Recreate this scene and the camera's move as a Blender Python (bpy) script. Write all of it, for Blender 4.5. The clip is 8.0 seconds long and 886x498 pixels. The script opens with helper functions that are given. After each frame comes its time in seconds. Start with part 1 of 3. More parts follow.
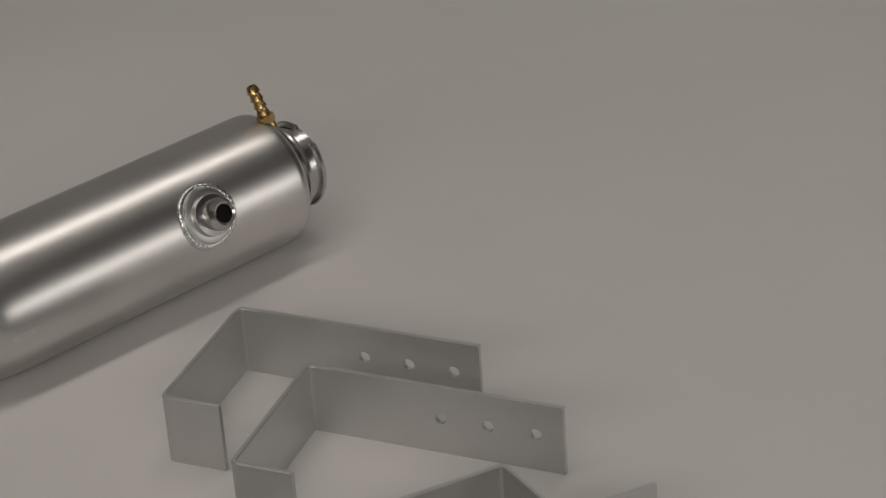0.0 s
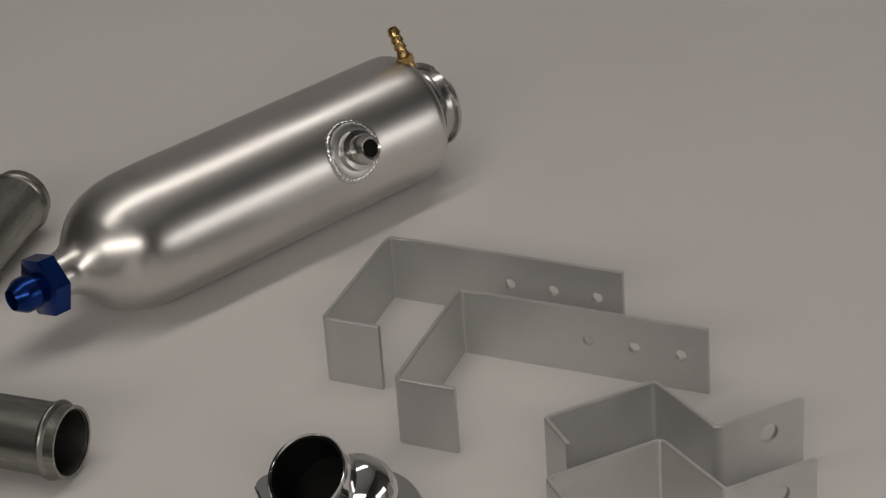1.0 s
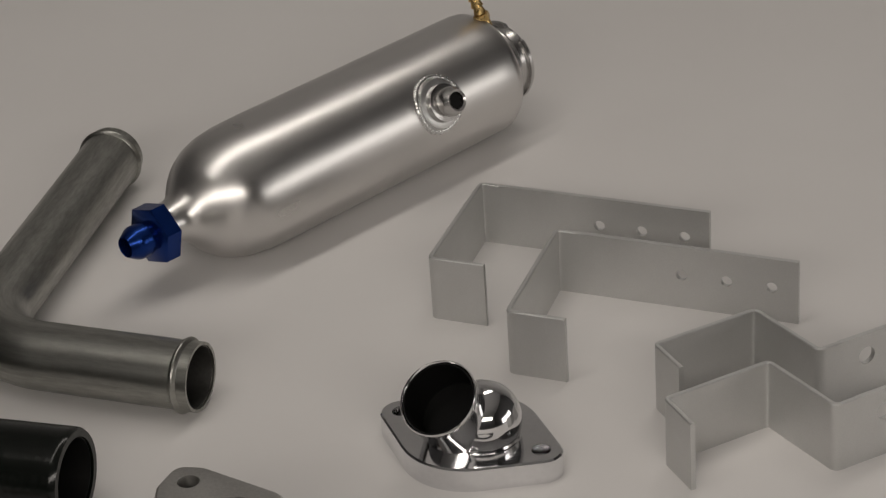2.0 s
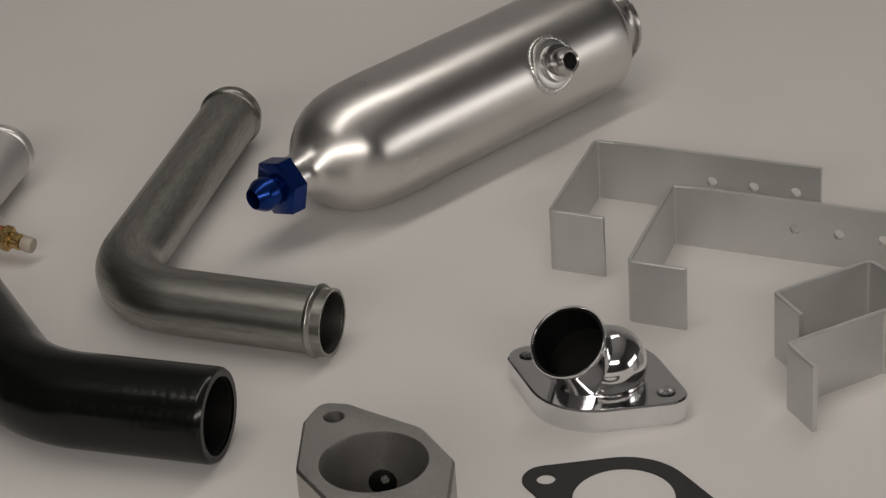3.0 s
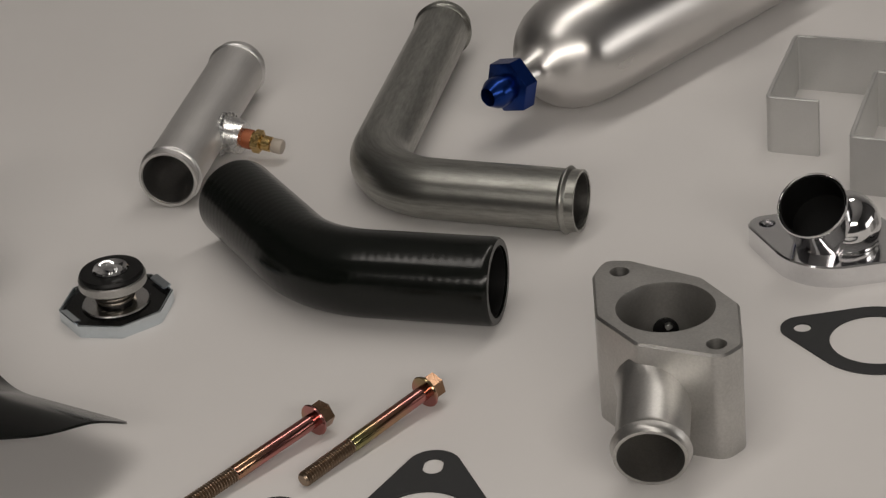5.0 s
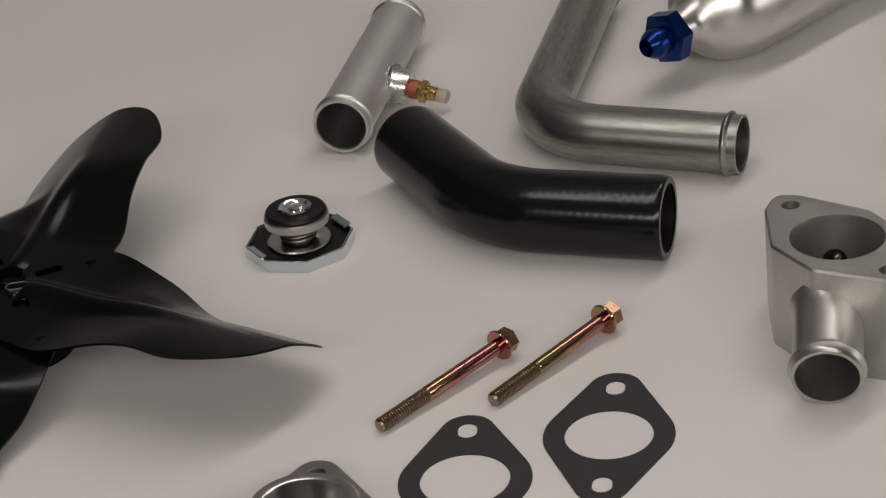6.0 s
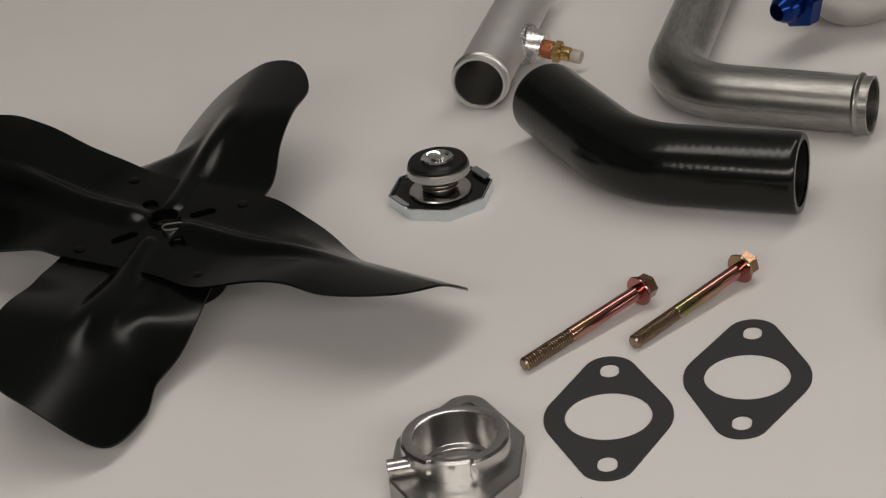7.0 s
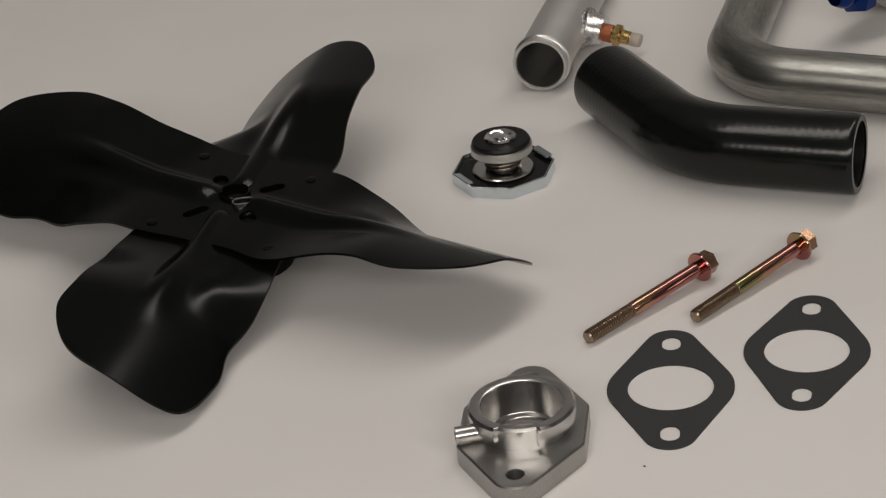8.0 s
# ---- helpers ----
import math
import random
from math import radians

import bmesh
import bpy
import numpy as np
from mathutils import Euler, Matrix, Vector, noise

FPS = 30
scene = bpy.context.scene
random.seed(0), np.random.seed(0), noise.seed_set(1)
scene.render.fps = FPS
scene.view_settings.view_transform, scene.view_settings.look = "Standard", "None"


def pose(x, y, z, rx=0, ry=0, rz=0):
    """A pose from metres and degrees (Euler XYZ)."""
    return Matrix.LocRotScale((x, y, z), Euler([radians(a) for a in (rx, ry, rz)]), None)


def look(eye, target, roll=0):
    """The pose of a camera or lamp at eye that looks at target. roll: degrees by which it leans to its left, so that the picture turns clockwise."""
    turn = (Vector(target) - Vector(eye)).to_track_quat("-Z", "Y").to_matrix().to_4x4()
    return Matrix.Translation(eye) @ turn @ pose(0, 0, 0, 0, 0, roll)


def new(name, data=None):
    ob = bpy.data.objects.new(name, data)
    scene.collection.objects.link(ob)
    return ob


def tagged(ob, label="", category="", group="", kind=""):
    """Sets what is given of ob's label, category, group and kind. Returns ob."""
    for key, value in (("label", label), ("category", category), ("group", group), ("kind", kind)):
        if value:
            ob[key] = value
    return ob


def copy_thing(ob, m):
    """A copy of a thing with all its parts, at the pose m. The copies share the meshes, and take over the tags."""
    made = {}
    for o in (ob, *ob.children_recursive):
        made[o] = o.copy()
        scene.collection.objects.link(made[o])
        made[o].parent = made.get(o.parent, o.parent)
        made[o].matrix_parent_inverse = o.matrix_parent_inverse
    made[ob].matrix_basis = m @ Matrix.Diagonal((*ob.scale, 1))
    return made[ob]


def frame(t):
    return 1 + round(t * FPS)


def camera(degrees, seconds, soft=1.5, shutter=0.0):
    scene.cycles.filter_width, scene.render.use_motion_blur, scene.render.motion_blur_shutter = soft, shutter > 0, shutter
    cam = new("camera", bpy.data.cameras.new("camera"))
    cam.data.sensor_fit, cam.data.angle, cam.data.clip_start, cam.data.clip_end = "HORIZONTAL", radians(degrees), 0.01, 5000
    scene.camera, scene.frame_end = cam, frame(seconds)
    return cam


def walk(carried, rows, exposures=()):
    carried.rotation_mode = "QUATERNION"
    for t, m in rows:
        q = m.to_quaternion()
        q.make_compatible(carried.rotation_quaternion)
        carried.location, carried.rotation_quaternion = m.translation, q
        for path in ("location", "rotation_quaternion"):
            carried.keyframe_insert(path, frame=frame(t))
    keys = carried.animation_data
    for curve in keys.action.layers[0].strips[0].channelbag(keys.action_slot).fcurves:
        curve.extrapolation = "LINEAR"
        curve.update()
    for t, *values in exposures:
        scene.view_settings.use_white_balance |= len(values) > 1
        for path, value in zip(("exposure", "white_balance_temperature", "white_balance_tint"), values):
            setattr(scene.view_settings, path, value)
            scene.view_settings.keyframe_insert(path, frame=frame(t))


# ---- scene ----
cam = camera(21.4, 8.0, soft=1.3)
PATH = [
    (0, (0.403, 0.254, 0.63), (0.294, 2.031, -0.281), -4.1),
    (0.2, (0.387, 0.237, 0.628), (0.284, 2.017, -0.279), -4.0),
    (0.5, (0.368, 0.216, 0.626), (0.258, 1.996, -0.28), -3.9),
    (0.7, (0.361, 0.207, 0.627), (0.236, 1.982, -0.286), -3.9),
    (1, (0.34, 0.188, 0.639), (0.21, 1.955, -0.288), -4.1),
    (1.2, (0.31, 0.166, 0.649), (0.202, 1.929, -0.289), -3.4),
    (2.3, (0.232, 0.1, 0.647), (0.172, 1.87, -0.283), -4.2),
    (2.5, (0.22, 0.087, 0.647), (0.15, 1.857, -0.281), -4.3),
    (2.8, (0.207, 0.076, 0.649), (0.122, 1.843, -0.285), -4.1),
    (3, (0.199, 0.069, 0.651), (0.101, 1.832, -0.288), -4.1),
    (3.5, (0.171, 0.031, 0.655), (0.071, 1.794, -0.285), -5.3),
    (3.8, (0.151, 0.009, 0.658), (0.071, 1.774, -0.28), -6.0),
    (4, (0.135, -0.005, 0.659), (0.067, 1.761, -0.278), -6.2),
    (4.2, (0.116, -0.019, 0.66), (0.057, 1.747, -0.276), -6.1),
    (4.5, (0.088, -0.039, 0.661), (0.018, 1.724, -0.28), -5.8),
    (5, (0.053, -0.064, 0.665), (-0.037, 1.693, -0.286), -5.7),
    (5.2, (0.041, -0.076, 0.667), (-0.066, 1.679, -0.288), -5.8),
    (6.5, (-0.033, -0.172, 0.672), (-0.201, 1.583, -0.272), -6.7),
    (6.9, (-0.044, -0.189, 0.673), (-0.244, 1.561, -0.273), -6.5),
    (7, (-0.046, -0.193, 0.673), (-0.255, 1.556, -0.273), -6.4),
    (7.5, (-0.054, -0.212, 0.672), (-0.281, 1.537, -0.271), -6.2),
    (8, (-0.06, -0.226, 0.677), (-0.3, 1.52, -0.268), -6.4),
]
walk(cam, [(t, look(eye, target, roll)) for t, eye, target, roll in PATH], exposures=[(0, -0.25), (2.5, -0.02), (4.5, 0.02), (6.5, 0.25), (8, 0.27)])

# ---------------------------------------------------------------- room light
world = bpy.data.worlds.new("studio")
world.use_nodes = True
world.node_tree.nodes["Background"].inputs[0].default_value = (0.80, 0.86, 1.0, 1)
world.node_tree.nodes["Background"].inputs[1].default_value = 0.05
scene.world = world


def area_lamp(name, eye, target, wide, deep, watts, colour):
    lamp = bpy.data.lights.new(name, "AREA")
    lamp.shape, lamp.size, lamp.size_y = "RECTANGLE", wide, deep
    lamp.energy, lamp.color = watts, colour
    ob = new(name, lamp)
    ob.matrix_world = look(eye, target)
    return ob


area_lamp("light_row_front", (0.1, -0.62, 0.98), (0.0, 0.60, 0.0), 2.3, 0.30, 16.2, (1.0, 0.925, 0.85))
area_lamp("light_low_side", (2.85, 0.55, 0.42), (0.0, 0.9, 0.25), 1.8, 0.60, 8.0, (1.0, 0.95, 0.90))


def slanting_row(name, x, y, z, wide, long, watts):
    """A ceiling row that runs slantwise over the table."""
    ob = area_lamp(name, (x, y, z), (x, y, 0), wide, long, watts, (1.0, 0.935, 0.865))
    ob.matrix_world = Matrix.Translation((x, y, z)) @ Matrix.Rotation(radians(-44), 4, "Z")
    return ob


slanting_row("light_row_overhead", 0.12, 1.45, 1.90, 0.24, 2.9, 12.0)

# ---------------------------------------------------------------- materials


class Nodes:
    """A small builder for one node material."""

    def __init__(self, name):
        self.mat = bpy.data.materials.new(name)
        self.mat.use_nodes = True
        self.tree = self.mat.node_tree
        self.bsdf = self.tree.nodes["Principled BSDF"]
        self.coords = self.add("ShaderNodeTexCoord")

    def add(self, kind):
        return self.tree.nodes.new(kind)

    def link(self, a, b):
        self.tree.links.new(a, b)

    def set(self, **values):
        for key, value in values.items():
            self.bsdf.inputs[key.replace("_", " ")].default_value = value
        return self

    def stretched(self, scale, space="Object"):
        m = self.add("ShaderNodeMapping")
        m.inputs["Scale"].default_value = scale
        self.link(self.coords.outputs[space], m.inputs["Vector"])
        return m.outputs["Vector"]

    def noise(self, scale, detail=4, vector=None, rough=0.55):
        n = self.add("ShaderNodeTexNoise")
        n.inputs["Scale"].default_value, n.inputs["Detail"].default_value = scale, detail
        n.inputs["Roughness"].default_value = rough
        self.link(vector or self.coords.outputs["Object"], n.inputs["Vector"])
        return n.outputs["Fac"]

    def ramp(self, fac, stops):
        r = self.add("ShaderNodeValToRGB")
        while len(r.color_ramp.elements) < len(stops):
            r.color_ramp.elements.new(0.5)
        for e, (p, c) in zip(r.color_ramp.elements, stops):
            e.position, e.color = p, (*c, 1) if len(c) == 3 else c
        self.link(fac, r.inputs["Fac"])
        return r.outputs["Color"]

    def span(self, fac, lo, hi, a=0.3, b=0.7):
        m = self.add("ShaderNodeMapRange")
        m.inputs["From Min"].default_value, m.inputs["From Max"].default_value = a, b
        m.inputs["To Min"].default_value, m.inputs["To Max"].default_value = lo, hi
        self.link(fac, m.inputs["Value"])
        return m.outputs["Result"]

    def colour(self, socket):
        self.link(socket, self.bsdf.inputs["Base Color"])
        return self

    def roughness(self, socket):
        self.link(socket, self.bsdf.inputs["Roughness"])
        return self

    def bump(self, *heights):
        last = None
        for socket, strength, distance in heights:
            b = self.add("ShaderNodeBump")
            b.inputs["Strength"].default_value, b.inputs["Distance"].default_value = strength, distance
            self.link(socket, b.inputs["Height"])
            if last:
                self.link(last, b.inputs["Normal"])
            last = b.outputs["Normal"]
        self.link(last, self.bsdf.inputs["Normal"])
        return self


def grey(v, warm=0.0):
    return (v * (1 + warm), v, v * (1 - warm))


def metal(name, low, high, rough_low, rough_high, grain=900, stretch=(1, 1, 1), bump=0.15, space="Object", blotch=35):
    n = Nodes(name).set(Metallic=1.0)
    fine = n.noise(grain, 3, n.stretched(stretch, space))
    broad = n.noise(blotch, 5)
    mix = n.add("ShaderNodeMath")
    mix.operation = "MULTIPLY_ADD"
    mix.inputs[1].default_value = 0.5
    n.link(broad, mix.inputs[0])
    half = n.add("ShaderNodeMath")
    half.operation = "MULTIPLY"
    half.inputs[1].default_value = 0.5
    n.link(fine, half.inputs[0])
    n.link(half.outputs[0], mix.inputs[2])
    n.colour(n.ramp(mix.outputs[0], [(0.3, low), (0.7, high)]))
    n.roughness(n.span(mix.outputs[0], rough_low, rough_high))
    n.bump((fine, bump, 0.0002))
    return n.mat


def paper_material():
    n = Nodes("seamless_paper").set(Roughness=0.62, Specular_IOR_Level=0.25)
    n.colour(n.ramp(n.noise(2.2, 5), [(0.3, (0.702, 0.682, 0.669)), (0.7, (0.757, 0.742, 0.729))]))
    n.bump((n.noise(600, 3), 0.06, 0.0003), (n.noise(7, 2), 0.05, 0.004))
    return n.mat


def plain(name, colour, rough, metallic=0.0, grain=400, bump=0.1, vary=0.25, specular=0.5):
    n = Nodes(name).set(Metallic=metallic, Specular_IOR_Level=specular)
    fac = n.noise(grain, 4)
    broad = n.noise(28, 4)
    lo = tuple(c * (1 - vary) for c in colour)
    hi = tuple(min(1, c * (1 + vary)) for c in colour)
    n.colour(n.ramp(broad, [(0.3, lo), (0.7, hi)]))
    n.roughness(n.span(broad, rough * 0.85, min(1, rough * 1.15)))
    n.bump((fac, bump, 0.0003))
    return n.mat


def rubber_material():
    """Black silicone hose: wrap marks run round it."""
    n = Nodes("black_hose_rubber").set(Specular_IOR_Level=0.34)
    wave = n.add("ShaderNodeTexWave")
    wave.wave_type, wave.bands_direction = "BANDS", "X"
    wave.inputs["Scale"].default_value, wave.inputs["Distortion"].default_value = 62.0, 3.0
    wave.inputs["Detail"].default_value, wave.inputs["Detail Scale"].default_value = 0.0, 0.35
    n.link(n.stretched((1, 0.5, 1), "UV"), wave.inputs["Vector"])
    wrap = wave.outputs["Fac"]
    spot = n.noise(1.0, 4, n.stretched((160, 60, 1), "UV"))
    n.colour(n.ramp(spot, [(0.3, (0.0028, 0.0038, 0.0030)), (0.7, (0.0054, 0.0068, 0.0055))]))
    n.roughness(n.span(spot, 0.16, 0.22))
    n.bump((wrap, 0.07, 0.0004), (spot, 0.03, 0.0005))
    return n.mat


def steel_material():
    """Raw drawn steel tube with lengthwise seams and scuffs."""
    n = Nodes("raw_steel_tube").set(Metallic=1.0)
    streak = n.noise(1.0, 4, n.stretched((11, 18, 1), "UV"))
    scuff = n.noise(1.0, 5, n.stretched((75, 48, 1), "UV"), 0.65)
    both = n.add("ShaderNodeMath")
    both.operation = "MULTIPLY_ADD"
    both.inputs[1].default_value = 0.55
    n.link(scuff, both.inputs[0])
    half = n.add("ShaderNodeMath")
    half.operation = "MULTIPLY"
    half.inputs[1].default_value = 0.45
    n.link(streak, half.inputs[0])
    n.link(half.outputs[0], both.inputs[2])
    n.colour(n.ramp(both.outputs[0], [(0.34, (0.25, 0.25, 0.23)), (0.50, (0.35, 0.35, 0.325)), (0.66, (0.46, 0.455, 0.43))]))
    n.roughness(n.span(both.outputs[0], 0.40, 0.27))
    pits = n.noise(1.0, 2, n.stretched((420, 60, 1), "UV"))
    split = n.add("ShaderNodeSeparateXYZ")
    n.link(n.coords.outputs["UV"], split.inputs[0])
    seam = n.ramp(split.outputs["Y"], [(0.966, (0, 0, 0)), (0.976, (1, 1, 1)), (0.984, (1, 1, 1)), (0.994, (0, 0, 0))])
    n.bump((scuff, 0.10, 0.0003), (pits, 0.16, 0.0003), (seam, 0.3, 0.0006))
    return n.mat


def chromate_material():
    """Yellow zinc: gold with pink and green bloom."""
    n = Nodes("yellow_zinc").set(Metallic=1.0)
    info = n.add("ShaderNodeObjectInfo")
    shift = n.add("ShaderNodeVectorMath")
    shift.operation = "ADD"
    spread = n.add("ShaderNodeMath")
    spread.operation = "MULTIPLY"
    spread.inputs[1].default_value = 7.3
    n.link(info.outputs["Random"], spread.inputs[0])
    n.link(n.coords.outputs["Object"], shift.inputs[0])
    n.link(spread.outputs[0], shift.inputs[1])
    fac = n.noise(17, 1, shift.outputs["Vector"])
    n.colour(n.ramp(fac, [(0.28, (0.30, 0.28, 0.13)), (0.38, (0.42, 0.29, 0.16)), (0.46, (0.50, 0.21, 0.19)),
                          (0.58, (0.46, 0.20, 0.18)), (0.70, (0.34, 0.28, 0.13))]))
    n.roughness(n.span(n.noise(160, 3), 0.12, 0.22))
    n.bump((n.noise(500, 2), 0.05, 0.0002))
    return n.mat


def turned_material():
    """Aluminium polished round its long axis: the gloss runs along it."""
    n = Nodes("turned_aluminium").set(Metallic=1.0, Anisotropic=0.55)
    broad = n.noise(9, 3)
    n.colour(n.ramp(broad, [(0.3, (0.65, 0.635, 0.62)), (0.7, (0.71, 0.695, 0.68))]))
    n.roughness(n.span(broad, 0.27, 0.31))
    tangent = n.add("ShaderNodeTangent")
    tangent.direction_type, tangent.axis = "RADIAL", "X"
    n.link(tangent.outputs["Tangent"], n.bsdf.inputs["Tangent"])
    return n.mat


PAPER = paper_material()
WALL_PALE = plain("pale_studio_wall", (0.60, 0.595, 0.59), 0.9, 0, 60, 0.1, 0.1)
WALL = plain("studio_wall", (0.15, 0.15, 0.155), 0.9, 0, 60, 0.1, 0.1)
CEILING = plain("grey_ceiling", (0.66, 0.66, 0.66), 0.9, 0, 60, 0.1, 0.1)
BRUSHED = turned_material()
SATIN = metal("satin_aluminium_strap", (0.60, 0.60, 0.59), (0.69, 0.69, 0.68), 0.48, 0.58, 1400, (1, 1, 1), 0.05)
CUT = metal("cut_aluminium_edge", (0.70, 0.70, 0.69), (0.82, 0.82, 0.81), 0.30, 0.42, 1500, (1, 1, 1), 0.12)
BARE = metal("bare_aluminium_tube", (0.60, 0.59, 0.58), (0.69, 0.68, 0.67), 0.50, 0.62, 1.0, (60, 90, 1), 0.05, "UV")
CAST = metal("machined_cast_aluminium", (0.44, 0.435, 0.42), (0.60, 0.59, 0.57), 0.32, 0.46, 700, (1, 1, 1), 0.20)
BASE = metal("satin_machined_base", (0.34, 0.335, 0.325), (0.46, 0.455, 0.44), 0.30, 0.42, 900, (1, 1, 1), 0.12)
BRIGHT = metal("bright_machined_aluminium", (0.52, 0.51, 0.50), (0.66, 0.65, 0.64), 0.20, 0.28, 900, (1, 1, 0.2), 0.08)
WELD = metal("weld_bead", (0.60, 0.60, 0.59), (0.85, 0.85, 0.84), 0.22, 0.32, 400, (1, 1, 1), 0.3)
CHROME = metal("chrome", (0.74, 0.74, 0.75), (0.82, 0.82, 0.83), 0.07, 0.11, 300, (1, 1, 1), 0.01)
ZINC = metal("clear_zinc", (0.60, 0.66, 0.70), (0.72, 0.78, 0.82), 0.15, 0.24, 500, (1, 1, 1), 0.06)
STEEL = steel_material()
RUBBER = rubber_material()
SEAL = plain("black_seal_rubber", (0.007, 0.007, 0.007), 0.45, 0, 700, 0.15, 0.25, 0.25)
FAN = plain("gloss_black_paint", (0.0022, 0.0029, 0.0025), 0.20, 0, 260, 0.04, 0.2, 0.17)
PLATE_BLACK = plain("black_plate", (0.006, 0.006, 0.006), 0.20, 0, 300, 0.04, 0.25, 0.2)
GASKET = plain("gasket_paper", (0.030, 0.031, 0.032), 0.85, 0, 900, 0.35, 0.18)
BLUE = plain("blue_anodised", (0.006, 0.030, 0.17), 0.22, 0.85, 500, 0.06, 0.2)
BRASS = metal("brass", (0.50, 0.34, 0.13), (0.70, 0.50, 0.22), 0.20, 0.34, 500, (1, 1, 1), 0.1)
COPPER = plain("red_thread_sealant", (0.30, 0.09, 0.035), 0.45, 0.4, 500, 0.3)
NYLON = plain("clear_nylon", (0.42, 0.37, 0.31), 0.35, 0, 300, 0.1)
CHROMATE = chromate_material()
OLIVE = metal("olive_yellow_zinc", (0.24, 0.15, 0.09), (0.36, 0.22, 0.14), 0.20, 0.30, 160, (1, 1, 1), 0.05)
THREAD = metal("dull_yellow_zinc", (0.24, 0.18, 0.13), (0.42, 0.33, 0.25), 0.28, 0.42, 700, (1, 1, 1), 0.1)
SPRING = metal("spring_steel", (0.22, 0.20, 0.17), (0.36, 0.33, 0.29), 0.25, 0.38, 600, (1, 1, 1), 0.1)
# darker than the tube itself: shade inside it put into the colour
TUBE_BORE = metal("shaded_aluminium_bore", (0.38, 0.375, 0.365), (0.48, 0.475, 0.465), 0.38, 0.50, 500, (1, 1, 1), 0.1)
# the collar's bright metal, darkened for the dark room its throat mirrors
BORE = metal("shaded_turned_bore", (0.40, 0.39, 0.38), (0.50, 0.49, 0.475), 0.20, 0.28, 900, (1, 1, 0.2), 0.06)
# shade of the steel tube's inside, painted as a darker metal
INSIDE = metal("shaded_steel_bore", (0.12, 0.118, 0.112), (0.20, 0.195, 0.185), 0.45, 0.6, 500, (1, 1, 1), 0.1)
# near-black colour that stands in for the shade in deep holes
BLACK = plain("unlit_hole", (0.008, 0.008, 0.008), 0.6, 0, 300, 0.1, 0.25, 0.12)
DARK = plain("dark_bore", (0.03, 0.028, 0.026), 0.5, 0.3, 300, 0.1)

# ---------------------------------------------------------------- mesh helpers


def part(name, bm, material, parent=None, label="", smooth=40):
    mesh = bpy.data.meshes.new(name)
    bmesh.ops.recalc_face_normals(bm, faces=bm.faces)
    bm.to_mesh(mesh)
    bm.free()
    mesh.materials.append(material)
    for p in mesh.polygons:
        p.use_smooth = True
    mesh.set_sharp_from_angle(angle=radians(smooth))
    ob = new(name, mesh)
    if parent:
        ob.parent = parent
    if label:
        tagged(ob, label)
    return ob


def thing(name, m, label, category, group=""):
    ob = new(name)
    ob.empty_display_size = 0.02
    ob.matrix_world = m
    return tagged(ob, label, category, group)


def circle(r, n=40, cx=0.0, cy=0.0, a0=0.0):
    return [(cx + r * math.cos(a0 + 2 * math.pi * i / n), cy + r * math.sin(a0 + 2 * math.pi * i / n)) for i in range(n)]


def stadium(half, r, cx, cy, across=True, n=10):
    pts = []
    for i in range(n + 1):
        a = -math.pi / 2 + math.pi * i / n
        pts.append((half + r * math.cos(a), r * math.sin(a)))
    for i in range(n + 1):
        a = math.pi / 2 + math.pi * i / n
        pts.append((-half + r * math.cos(a), r * math.sin(a)))
    return [(cx + x, cy + y) if across else (cx - y, cy + x) for x, y in pts]


def hull(discs, n=64):
    """Convex outline round discs (x, y, r)."""
    pts = sorted(p for x, y, r in discs for p in circle(r, n, x, y))

    def half(seq):
        out = []
        for p in seq:
            while len(out) > 1 and (out[-1][0] - out[-2][0]) * (p[1] - out[-2][1]) - (out[-1][1] - out[-2][1]) * (p[0] - out[-2][0]) <= 1e-12:
                out.pop()
            out.append(p)
        return out[:-1]
    return half(pts) + half(pts[::-1])


def rounded(points, r, n=6):
    """A polygon with its corners rounded."""
    out = []
    count = len(points)
    for i in range(count):
        p, a, b = Vector(points[i]), Vector(points[i - 1]), Vector(points[(i + 1) % count])
        u, v = (a - p).normalized(), (b - p).normalized()
        d = min(r / math.tan(u.angle(v) / 2), (a - p).length * 0.45, (b - p).length * 0.45)
        for k in range(n + 1):
            t = k / n
            out.append(tuple((p + u * d) * (1 - t) ** 2 + p * 2 * t * (1 - t) + (p + v * d) * t ** 2))
    return out


def even(loop, step=0.003):
    """The same outline with long sides divided."""
    out = []
    for i, p in enumerate(loop):
        q = loop[(i + 1) % len(loop)]
        k = max(1, math.ceil(math.dist(p, q) / step))
        if math.dist(p, q) < 1e-6:
            continue
        out += [(p[0] + (q[0] - p[0]) * j / k, p[1] + (q[1] - p[1]) * j / k) for j in range(k)]
    return out


